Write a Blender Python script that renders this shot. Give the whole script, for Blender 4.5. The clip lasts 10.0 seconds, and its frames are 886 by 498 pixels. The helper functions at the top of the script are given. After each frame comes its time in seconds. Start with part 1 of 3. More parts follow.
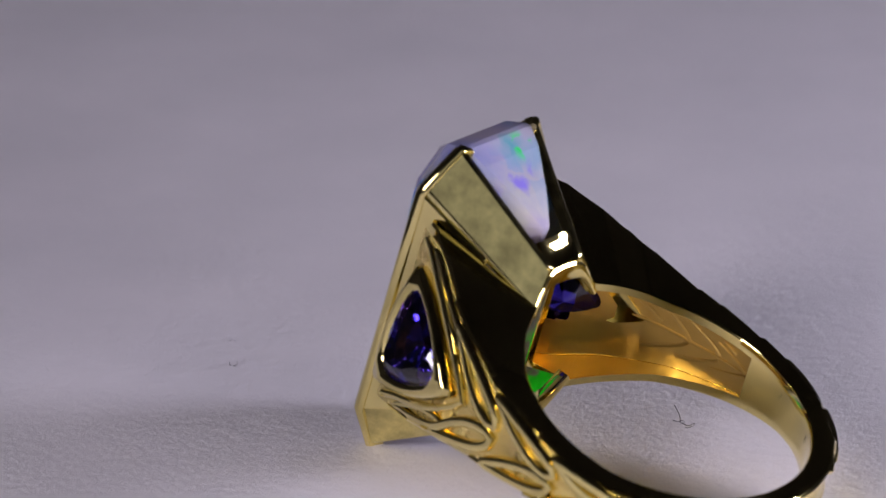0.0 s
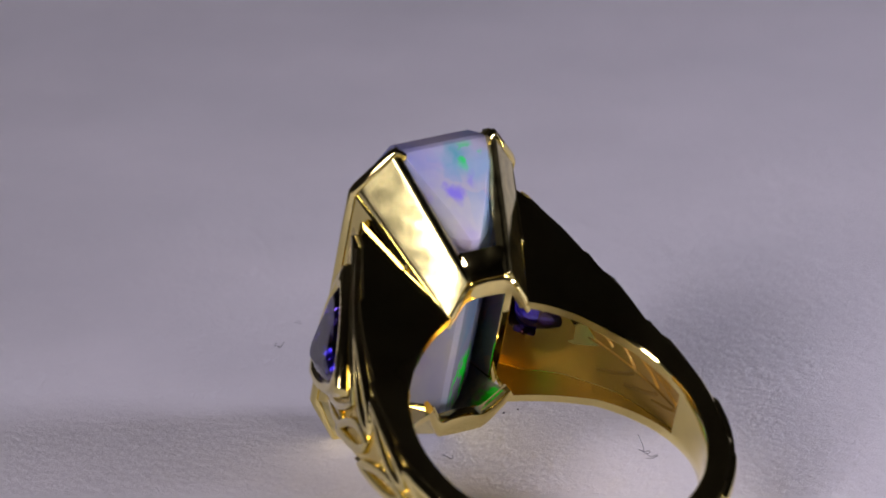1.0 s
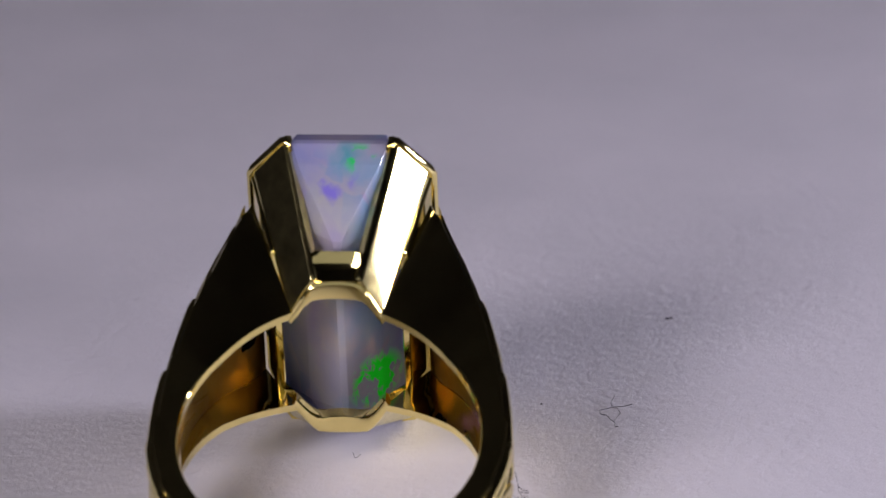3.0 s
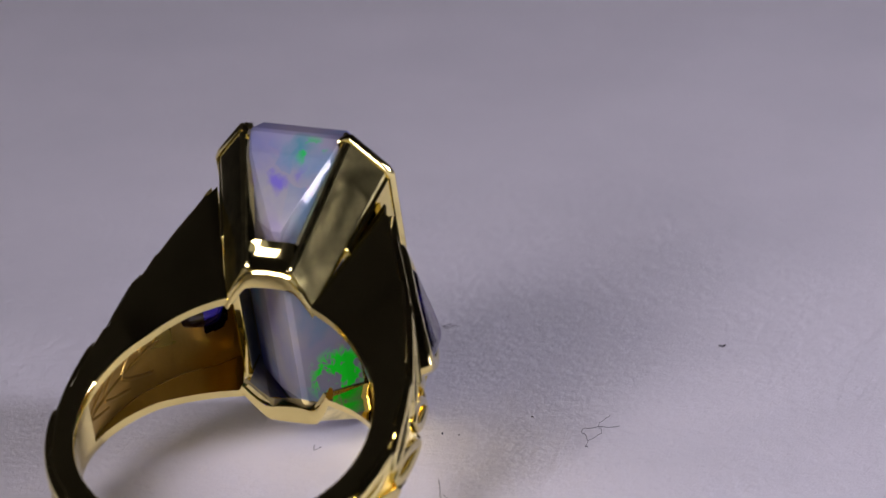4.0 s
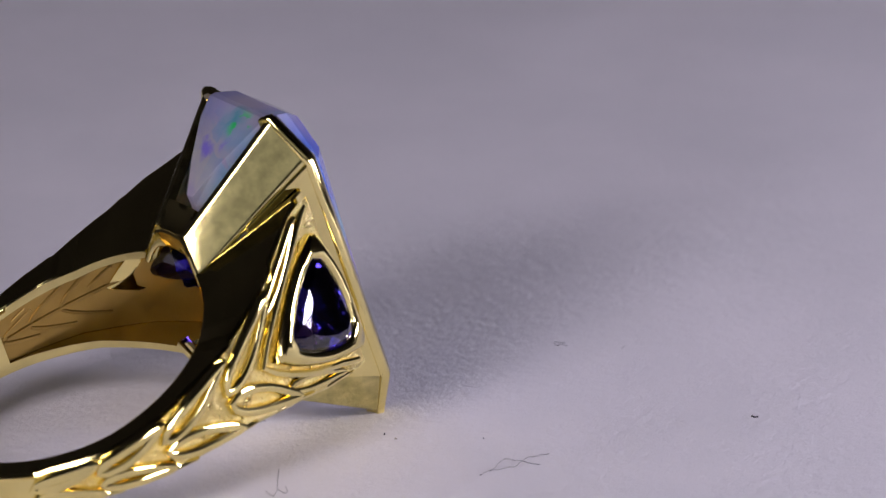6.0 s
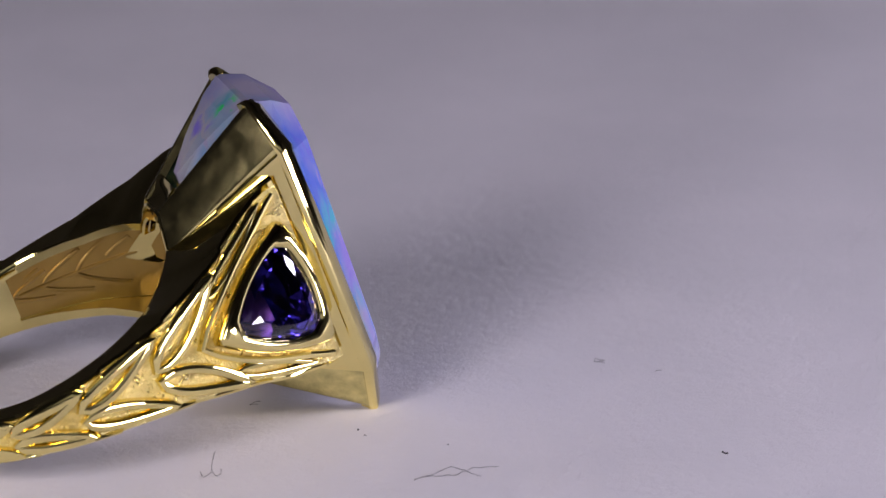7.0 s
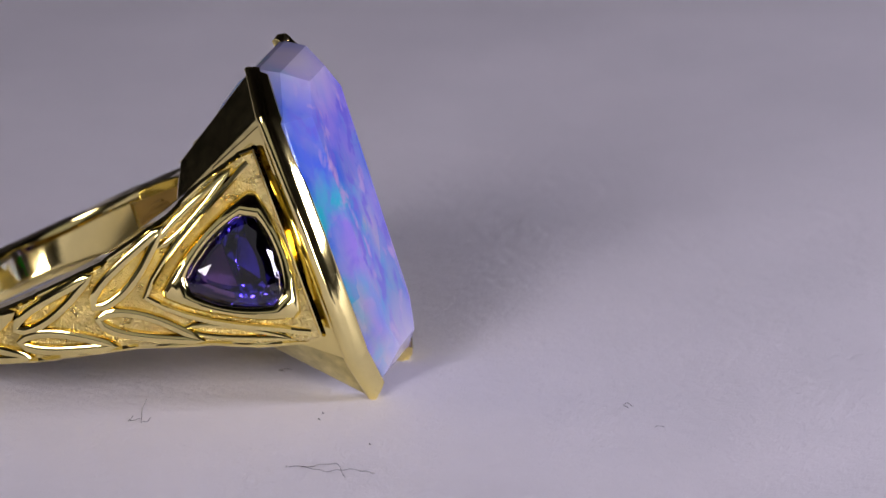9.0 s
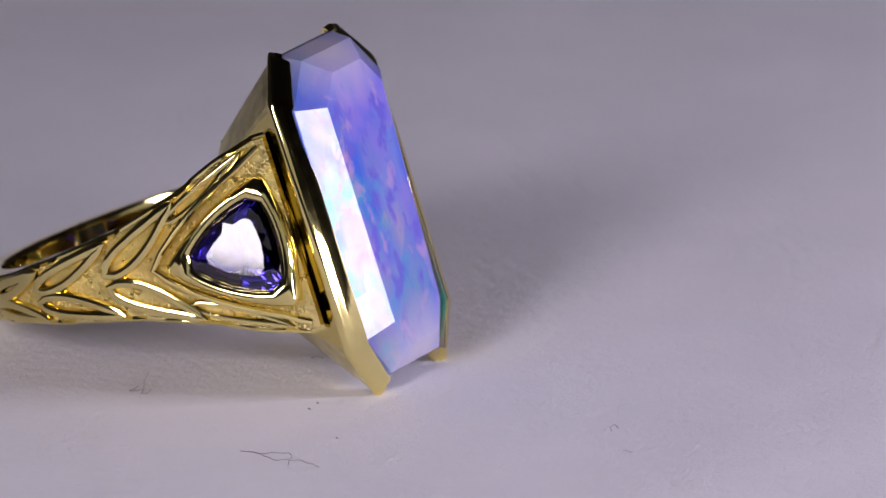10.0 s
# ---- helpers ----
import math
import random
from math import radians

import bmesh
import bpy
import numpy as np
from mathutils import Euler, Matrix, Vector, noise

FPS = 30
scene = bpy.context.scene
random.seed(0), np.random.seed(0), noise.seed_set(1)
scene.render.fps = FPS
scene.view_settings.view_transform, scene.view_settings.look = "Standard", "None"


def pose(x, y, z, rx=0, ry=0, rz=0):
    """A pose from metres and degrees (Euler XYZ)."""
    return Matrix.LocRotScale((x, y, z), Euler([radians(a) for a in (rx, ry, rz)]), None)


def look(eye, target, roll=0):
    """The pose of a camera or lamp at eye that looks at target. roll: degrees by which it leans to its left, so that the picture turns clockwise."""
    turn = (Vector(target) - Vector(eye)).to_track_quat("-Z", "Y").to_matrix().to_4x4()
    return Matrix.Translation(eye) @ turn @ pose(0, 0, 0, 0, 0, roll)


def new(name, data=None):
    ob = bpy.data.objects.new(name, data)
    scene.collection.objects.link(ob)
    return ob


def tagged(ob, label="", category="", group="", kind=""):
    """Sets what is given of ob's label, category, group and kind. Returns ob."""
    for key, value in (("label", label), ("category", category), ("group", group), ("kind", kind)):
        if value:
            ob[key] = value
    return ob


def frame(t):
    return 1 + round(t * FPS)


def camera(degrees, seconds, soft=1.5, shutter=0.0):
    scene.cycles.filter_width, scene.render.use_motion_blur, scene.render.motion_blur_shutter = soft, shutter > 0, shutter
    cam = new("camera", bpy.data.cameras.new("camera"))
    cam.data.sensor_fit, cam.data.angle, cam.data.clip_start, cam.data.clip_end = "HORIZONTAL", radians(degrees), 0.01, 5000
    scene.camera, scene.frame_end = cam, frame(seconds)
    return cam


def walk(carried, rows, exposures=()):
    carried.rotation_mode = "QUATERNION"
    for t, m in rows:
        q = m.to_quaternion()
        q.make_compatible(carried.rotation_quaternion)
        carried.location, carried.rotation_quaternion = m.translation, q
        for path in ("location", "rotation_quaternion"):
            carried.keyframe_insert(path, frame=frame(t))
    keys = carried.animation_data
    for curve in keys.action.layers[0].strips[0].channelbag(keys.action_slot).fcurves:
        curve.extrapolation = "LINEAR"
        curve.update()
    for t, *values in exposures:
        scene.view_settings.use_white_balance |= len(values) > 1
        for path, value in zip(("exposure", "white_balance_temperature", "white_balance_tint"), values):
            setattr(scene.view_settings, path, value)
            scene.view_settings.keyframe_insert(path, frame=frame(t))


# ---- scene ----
cam = camera(6.0, 10.0, soft=1.4)
EYE, AIM = Vector((0.00194, -0.49982, 0.19173)), Vector((0.00194, 0.02769, 0.0))
walk(cam, [(0.0, look(EYE, AIM, -0.86)), (10.0, look(EYE, AIM, -0.86))])
cam.data.dof.use_dof = True
cam.data.dof.focus_distance = 0.531
cam.data.dof.aperture_fstop = 64

# turn of the paper and of all that lies on it: seconds, degrees
TURN = [(0.0, 138.58), (0.5, 129.28), (1.0, 119.97), (1.5, 110.93), (2.0, 102.57), (2.5, 94.45), (4.0, 70.25), (4.5, 61.41),
        (5.0, 52.75), (5.5, 44.37), (6.0, 35.95), (7.5, 9.95), (8.0, 1.08), (8.5, -7.82), (9.0, -16.59), (9.5, -24.97), (10.0, -33.26)]
TILT = 19.54
REST = pose(-0.023098, 0.003671, 0.00498, 0, -TILT, 0)

# ---- light: a dim room, three small panel lamps and one wide soft screen ----
world = bpy.data.worlds.new("room")
scene.world = world
world.use_nodes = True
world.node_tree.nodes["Background"].inputs[0].default_value = (0.62, 0.60, 0.75, 1)
world.node_tree.nodes["Background"].inputs[1].default_value = 0.01


def panel_lamp(name, az, el, dist, width, height, watts, colour):
    a, e = radians(az), radians(el)
    at = Vector((math.sin(a) * math.cos(e), math.cos(a) * math.cos(e), math.sin(e))) * dist
    data = bpy.data.lights.new(name, "AREA")
    data.shape, data.size, data.size_y, data.energy, data.color = "RECTANGLE", width, height, watts, colour
    ob = new(name, data)
    ob.matrix_world = look(at, (0, 0, 0.005))
    return ob


panel_lamp("left_lamp", -146, 28, 0.27, 0.08, 0.09, 0.375, (0.955, 0.86, 1.0))
panel_lamp("right_lamp", 141, 5.8, 0.30, 0.09, 0.058, 0.50, (0.925, 0.86, 1.0))
panel_lamp("side_lamp", 94, 14, 0.25, 0.065, 0.055, 0.59, (0.84, 0.78, 1.0))
panel_lamp("wide_screen", -172, 20, 0.66, 0.76, 0.22, 0.17, (0.94, 0.91, 1.0))
scene.view_settings.exposure = 0.0

# ---- materials ----


def material(name):
    m = bpy.data.materials.new(name)
    m.use_nodes = True
    nt = m.node_tree
    return m, nt, nt.nodes["Principled BSDF"]


def link(nt, a, b):
    nt.links.new(a, b)


def noise_node(nt, scale, detail=4.0, rough=0.55):
    tc = nt.nodes.new("ShaderNodeTexCoord")
    n = nt.nodes.new("ShaderNodeTexNoise")
    n.inputs["Scale"].default_value, n.inputs["Detail"].default_value, n.inputs["Roughness"].default_value = scale, detail, rough
    link(nt, tc.outputs["Object"], n.inputs["Vector"])
    return n


def ramp(nt, fac, stops):
    r = nt.nodes.new("ShaderNodeValToRGB")
    els = r.color_ramp.elements
    while len(els) < len(stops):
        els.new(0.5)
    for e, (p, c) in zip(els, stops):
        e.position, e.color = p, (*c, 1) if len(c) == 3 else c
    link(nt, fac, r.inputs["Fac"])
    return r


def bump(nt, bsdf, height, strength, distance):
    b = nt.nodes.new("ShaderNodeBump")
    b.inputs["Strength"].default_value, b.inputs["Distance"].default_value = strength, distance
    link(nt, height, b.inputs["Height"])
    link(nt, b.outputs["Normal"], bsdf.inputs["Normal"])
    return b


def gold_material(name, colour, rough_lo, rough_hi, grain, strength, distance, tarnish=0.86, patch=260):
    m, nt, s = material(name)
    s.inputs["Metallic"].default_value = 1.0
    n1 = noise_node(nt, patch, 5)
    dark = tuple(c * tarnish for c in colour)
    r = ramp(nt, n1.outputs["Fac"], [(0.3, dark), (0.7, colour)])
    link(nt, r.outputs["Color"], s.inputs["Base Color"])
    n2 = noise_node(nt, 900, 6, 0.65)
    r2 = ramp(nt, n2.outputs["Fac"], [(0.3, (rough_lo,) * 3), (0.75, (rough_hi,) * 3)])
    link(nt, r2.outputs["Color"], s.inputs["Roughness"])
    n3 = noise_node(nt, grain, 3, 0.6)
    bump(nt, s, n3.outputs["Fac"], strength, distance)
    return m


GOLD = gold_material("polished_gold", (0.93, 0.79, 0.32), 0.04, 0.10, 700, 0.08, 0.00006)
BRUSHED = gold_material("brushed_gold", (0.90, 0.79, 0.34), 0.07, 0.17, 420, 0.12, 0.0001, 0.55, 800)
MATTE = gold_material("matte_gold", (0.87, 0.73, 0.32), 0.24, 0.38, 4200, 1.0, 0.00045)
# cast gold darker than the rest: the hollow's shade is in its base colour
SHADED_CAST = gold_material("shaded_cast_gold", (0.52, 0.35, 0.10), 0.28, 0.44, 900, 0.22, 0.00022)


def paper_material():
    m, nt, s = material("white_paper")
    n1 = noise_node(nt, 60, 6, 0.6)
    r = ramp(nt, n1.outputs["Fac"], [(0.3, (0.76, 0.75, 0.77)), (0.7, (0.83, 0.81, 0.83))])
    link(nt, r.outputs["Color"], s.inputs["Base Color"])
    s.inputs["Roughness"].default_value = 0.75
    s.inputs["Specular IOR Level"].default_value = 0.25
    n2 = noise_node(nt, 1100, 6, 0.72)
    bump(nt, s, n2.outputs["Fac"], 0.52, 0.00028)
    return m


def opal_material():
    m, nt, s = material("crystal_opal")
    tc = nt.nodes.new("ShaderNodeTexCoord")

    def cloud(scale, detail, shift, lo, hi):
        mp = nt.nodes.new("ShaderNodeMapping")
        mp.inputs["Location"].default_value = shift
        mp.inputs["Scale"].default_value = (1.0, 1.0, 0.6)
        link(nt, tc.outputs["Object"], mp.inputs["Vector"])
        n = nt.nodes.new("ShaderNodeTexNoise")
        n.inputs["Scale"].default_value, n.inputs["Detail"].default_value, n.inputs["Distortion"].default_value = scale, detail + 3, 0.35
        link(nt, mp.outputs["Vector"], n.inputs["Vector"])
        return ramp(nt, n.outputs["Fac"], [(lo, (0, 0, 0)), (hi, (1, 1, 1))]).outputs["Color"]

    def patches(scale, shift, lo, hi):
        """Straight-edged colour patches: painted inner facet reflections, mixed with the stone's own domains."""
        mp = nt.nodes.new("ShaderNodeMapping")
        mp.inputs["Location"].default_value = shift
        mp.inputs["Rotation"].default_value = (0.5, 0.3, 0.9)
        mp.inputs["Scale"].default_value = (1.0, 1.0, 0.55)
        w = nt.nodes.new("ShaderNodeTexNoise")
        w.inputs["Scale"].default_value, w.inputs["Detail"].default_value = 700, 3
        link(nt, tc.outputs["Object"], w.inputs["Vector"])
        k = nt.nodes.new("ShaderNodeVectorMath")
        k.operation = "MULTIPLY_ADD"
        k.inputs[1].default_value = (0.0007, 0.0007, 0.0007)
        link(nt, w.outputs["Color"], k.inputs[0])
        link(nt, tc.outputs["Object"], k.inputs[2])
        link(nt, k.outputs["Vector"], mp.inputs["Vector"])
        v = nt.nodes.new("ShaderNodeTexVoronoi")
        v.inputs["Scale"].default_value = scale
        link(nt, mp.outputs["Vector"], v.inputs["Vector"])
        return ramp(nt, v.outputs["Color"], [(lo, (0, 0, 0)), (hi, (1, 1, 1))]).outputs["Color"]

    def blend(fac, a, colour):
        x = nt.nodes.new("ShaderNodeMix")
        x.data_type = "RGBA"
        link(nt, fac, x.inputs["Factor"])
        link(nt, a, x.inputs["A"])
        x.inputs["B"].default_value = (*colour, 1)
        return x.outputs["Result"]

    def near(at, lo, hi):
        d = nt.nodes.new("ShaderNodeVectorMath")
        d.operation = "DISTANCE"
        d.inputs[1].default_value = at
        link(nt, tc.outputs["Object"], d.inputs[0])
        return ramp_value(d.outputs["Value"], lo, hi)

    def ramp_value(v, lo, hi):
        r = nt.nodes.new("ShaderNodeMapRange")
        r.inputs["From Min"].default_value, r.inputs["From Max"].default_value = lo, hi
        r.inputs["To Min"].default_value, r.inputs["To Max"].default_value = 1, 0
        link(nt, v, r.inputs["Value"])
        return r.outputs["Result"]

    def times(a, b):
        x = nt.nodes.new("ShaderNodeMath")
        x.operation = "MULTIPLY"
        link(nt, a, x.inputs[0])
        link(nt, b, x.inputs[1])
        return x.outputs[0]
    milk = ramp(nt, cloud(90, 3, (0.1, 0.2, 0.3), 0.3, 0.7), [(0.0, (0.27, 0.30, 0.40)), (1.0, (0.38, 0.37, 0.46))]).outputs["Color"]
    sep = nt.nodes.new("ShaderNodeSeparateXYZ")
    link(nt, tc.outputs["Object"], sep.inputs[0])
    zone = nt.nodes.new("ShaderNodeMapRange")
    zone.inputs["From Min"].default_value, zone.inputs["From Max"].default_value = 0.0145, 0.0180
    zone.inputs["To Min"].default_value, zone.inputs["To Max"].default_value = 0.36, 1.0
    link(nt, sep.outputs["X"], zone.inputs["Value"])
    zone = zone.outputs["Result"]
    deep = ramp_value(sep.outputs["X"], 0.0120, 0.0160)
    milk = blend(patches(330, (0.3, 0.5, 0.2), 0.45, 0.85), milk, (0.40, 0.40, 0.46))
    milk = blend(patches(420, (0.8, 0.1, 0.6), 0.42, 0.80), milk, (0.16, 0.30, 0.52))
    milk = blend(deep, milk, (0.64, 0.60, 0.48))
    milk = blend(cloud(260, 2, (0.6, 0.4, 0.9), 0.62, 0.84), milk, (0.36, 0.40, 0.52))
    c = blend(times(zone, cloud(170, 4, (0.7, 0.1, 0.4), 0.38, 0.60)), milk, (0.07, 0.15, 0.66))
    c = blend(times(zone, cloud(230, 4, (0.2, 0.9, 0.6), 0.52, 0.66)), c, (0.30, 0.22, 0.64))
    c = blend(times(zone, cloud(240, 5, (0.5, 0.3, 0.8), 0.50, 0.62)), c, (0.06, 0.38, 0.60))
    side = times(ramp_value(sep.outputs["X"], 0.0196, 0.0187), ramp_value(sep.outputs["X"], 0.0168, 0.0176))
    c = blend(times(side, cloud(200, 4, (0.3, 0.7, 0.2), 0.10, 0.34)), c, (0.09, 0.26, 0.56))
    crown = ramp_value(sep.outputs["X"], 0.0199, 0.0188)
    c = blend(times(crown, cloud(150, 3, (0.9, 0.2, 0.5), 0.34, 0.64)), c, (0.27, 0.20, 0.66))
    flank = ramp_value(sep.outputs["Y"], 0.0036, 0.0004)
    c = blend(times(times(crown, flank), cloud(320, 5, (0.6, 0.9, 0.1), 0.36, 0.58)), c, (0.09, 0.13, 0.66))
    c = blend(cloud(300, 4, (0.4, 0.6, 0.1), 0.65, 0.72), c, (0.52, 0.28, 0.38))
    for at, size in (((0.0198, -0.0019, -0.0017), 0.0022), ((0.0190, -0.0038, 0.0005), 0.0030), ((0.0188, -0.0040, -0.0050), 0.0020)):
        c = blend(times(near(at, size * 0.3, size), cloud(420, 4, (0.8, 0.4, 0.7), 0.42, 0.58)), c, (0.03, 0.42, 0.50))
    c = blend(times(crown, cloud(800, 6, (0.1, 0.5, 0.9), 0.52, 0.62)), c, (0.16, 0.14, 0.60))
    c = blend(times(crown, cloud(650, 6, (0.7, 0.3, 0.1), 0.56, 0.66)), c, (0.42, 0.30, 0.58))
    for z in (0.0105, -0.0108):
        c = blend(near((0.0186, 0.0, z), 0.0010, 0.0048), c, (0.50, 0.46, 0.58))
    glint = times(cloud(520, 4, (0.1, 0.8, 0.3), 0.56, 0.66), near((0.0150, -0.0002, 0.0092), 0.0012, 0.0030))
    c = blend(glint, c, (0.27, 0.22, 0.72))
    fire = cloud(1500, 5, (0.2, 0.7, 0.4), 0.44, 0.50)
    green = times(fire, near((0.0134, -0.0019, -0.0049), 0.0014, 0.0023))
    c = blend(green, c, (0.02, 1.0, 0.05))
    end = times(near((0.0163, 0.0, 0.0104), 0.0005, 0.0018), cloud(420, 4, (0.2, 0.1, 0.9), 0.50, 0.68))
    c = blend(end, c, (0.12, 0.40, 0.46))
    spark = times(cloud(1000, 4, (0.9, 0.3, 0.2), 0.52, 0.56), near((0.0163, -0.0013, 0.0101), 0.0005, 0.0012))
    c = blend(spark, c, (0.03, 0.75, 0.14))
    clear = nt.nodes.new("ShaderNodeMath")
    clear.operation, clear.inputs[0].default_value = "MULTIPLY_ADD", 0.0
    clear.inputs[1].default_value, clear.inputs[2].default_value = -0.28, 0.28
    link(nt, green, clear.inputs[0])
    link(nt, clear.outputs[0], s.inputs["Transmission Weight"])
    link(nt, c, s.inputs["Base Color"])
    s.inputs["Roughness"].default_value = 0.03
    s.inputs["IOR"].default_value = 1.39
    s.inputs["Subsurface Weight"].default_value = 0.45
    s.inputs["Subsurface Radius"].default_value = (1.0, 1.0, 1.1)
    s.inputs["Subsurface Scale"].default_value = 0.004
    return m


def tanzanite_material():
    m, nt, s = material("blue_violet_gem")
    n = noise_node(nt, 700, 3)
    r = ramp(nt, n.outputs["Fac"], [(0.35, (0.018, 0.012, 0.30)), (0.65, (0.06, 0.038, 0.50))])
    link(nt, r.outputs["Color"], s.inputs["Base Color"])
    s.inputs["Roughness"].default_value = 0.02
    s.inputs["IOR"].default_value = 1.69
    s.inputs["Transmission Weight"].default_value = 1.0
    return m


def plain_material(name, colour, rough):
    m, nt, s = material(name)
    n = noise_node(nt, 400, 4)
    r = ramp(nt, n.outputs["Fac"], [(0.3, tuple(c * 0.8 for c in colour)), (0.7, colour)])
    link(nt, r.outputs["Color"], s.inputs["Base Color"])
    s.inputs["Roughness"].default_value = rough
    return m


PAPER, OPAL, GEM = paper_material(), opal_material(), tanzanite_material()
FIBRE = plain_material("dark_fibre", (0.05, 0.045, 0.05), 0.6)
WALL = plain_material("grey_wall", (0.50, 0.48, 0.49), 0.8)
TABLE = plain_material("dark_table", (0.05, 0.05, 0.055), 0.5)

# ---- helpers for meshes; shapes are given in millimetres ----
MM = 0.001


def part(name, bm, mat, parent, label="", smooth=False):
    bmesh.ops.recalc_face_normals(bm, faces=bm.faces)
    me = bpy.data.meshes.new(name)
    for f in bm.faces:
        f.smooth = smooth
    for e in bm.edges:
        e.smooth = len(e.link_faces) != 2 or e.calc_face_angle(0) < radians(32)
    bm.to_mesh(me)
    bm.free()
    me.materials.append(mat)
    ob = new(name, me)
    ob.parent = parent
    if label:
        tagged(ob, label)
    return ob


def mm(bm, co):
    return bm.verts.new((co[0] * MM, co[1] * MM, co[2] * MM))


def slab(points, thick, inward, bev=0.12):
    """A plate with the outer outline points, thickened along inward."""
    bm = bmesh.new()
    inward = Vector(inward).normalized() * thick
    top = [mm(bm, p) for p in points]
    low = [mm(bm, Vector(p) + inward) for p in points]
    bm.faces.new(top)
    bm.faces.new(low[::-1])
    k = len(top)
    for i in range(k):
        bm.faces.new((top[i], low[i], low[(i + 1) % k], top[(i + 1) % k]))
    if bev:
        bmesh.ops.bevel(bm, geom=list(bm.edges), offset=bev * MM, segments=2, profile=0.5, affect="EDGES")
    return bm


def skin(loops, closed=False, caps=True):
    """Skins closed section loops, one after another."""
    bm = bmesh.new()
    rows = [[mm(bm, p) for p in lp] for lp in loops]
    k = len(rows[0])
    pairs = list(zip(rows, rows[1:])) + ([(rows[-1], rows[0])] if closed else [])
    for a, b in pairs:
        for i in range(k):
            j = (i + 1) % k
            try:
                bm.faces.new((a[i], a[j], b[j], b[i]))
            except ValueError:
                pass
    if caps and not closed:
        bm.faces.new(rows[0])
        bm.faces.new(rows[-1][::-1])
    return bm


def lerp_list(xs, ys, x):
    return float(np.interp(x, xs, ys))


# ---- the ring: x towards the opal's face, y to its sides, z along the finger ----
HOLE_X, HOLE_R = -0.2, 9.2
OUT_R = 10.62
OUT_PHI = [16.6, 18.2, 24, 30, 37, 45, 52, 60, 68, 75, 82, 90]
OUT_X = [16.45, 15.6, 14.2, 12.7, 11.0, 9.2, 7.6, 5.9, 4.25, 2.8, 1.3, -0.2]
OUT_Y = [5.55, 5.85, 6.5, 7.3, 8.12, 8.85, 9.35, 9.8, 10.15, 10.38, 10.54, 10.62]


def half_width(x):
    return lerp_list([-10.9, -5, -3, 2, 5.9, 10.4, 13, 15.5, 17], [1.35, 1.55, 1.7, 2.42, 3.05, 4.48, 5.75, 6.6, 6.65], x)


def outer_at(phi):
    if phi <= 90:
        return Vector((lerp_list(OUT_PHI, OUT_X, phi), lerp_list(OUT_PHI, OUT_Y, phi), 0))
    a = radians(phi)
    r = OUT_R
    return Vector((HOLE_X + r * math.cos(a), r * math.sin(a), 0))


def inner_at(phi):
    a = radians(phi)
    r = HOLE_R + lerp_list([16, 22, 45, 70], [0.45, 0.36, 0.1, 0.0], phi)
    return Vector((HOLE_X + r * math.cos(a), r * math.sin(a), 0))


def outer_y(x):
    """Half breadth of the shoulder at x, and the outward normal there."""
    if x >= HOLE_X:
        y = float(np.interp(x, OUT_X[::-1], OUT_Y[::-1]))
        d = (float(np.interp(x + 0.4, OUT_X[::-1], OUT_Y[::-1])) - float(np.interp(x - 0.4, OUT_X[::-1], OUT_Y[::-1]))) / 0.8
    else:
        y = math.sqrt(max(0.01, OUT_R ** 2 - (x - HOLE_X) ** 2))
        d = -(x - HOLE_X) / y
    n = Vector((-d, 1, 0)).normalized()
    return y, n


def on_shoulder(side, x, z, lift=0.0):
    y, n = outer_y(x)
    p = Vector((x, y, z)) + n * lift
    return Vector((p.x, p.y * side, p.z))


STEPS = [-12.0, -7.4, -3.6, 1.0, 6.2, 11.4, 15.6]


def scallop(x):
    """Small steps along the edges of the band, where leaf follows leaf."""
    for lo, hi in zip(STEPS, STEPS[1:]):
        if lo <= x < hi:
            return 0.26 * ((x - lo) / (hi - lo)) ** 1.5
    return 0.0


def stone_frame(side):
    n = Vector((0.405, 0.91 * side, 0.12)).normalized()
    w = Vector((0, 0, 1))
    u = w.cross(n).normalized() * (-side)
    if u.x < 0:
        u = -u
    w = (w - n * w.dot(n)).normalized()
    return Vector((13.72, 7.98 * side, -0.08)), u, w, n


def in_seat(p, side, size=0.9):
    """Whether a point lies behind the side stone, inside its collar."""
    c, u, w, n = stone_frame(side)
    d = p - c
    q = Vector((d.dot(u), d.dot(w))) / size
    line = trillion(TRI, 0.75, k=5, soft=0.08)
    inside = False
    for i, a in enumerate(line):
        b = line[(i + 1) % len(line)]
        if (a.y > q.y) != (b.y > q.y) and q.x < (b.x - a.x) * (q.y - a.y) / (b.y - a.y) + a.x:
            inside = not inside
    return inside and d.length < 7


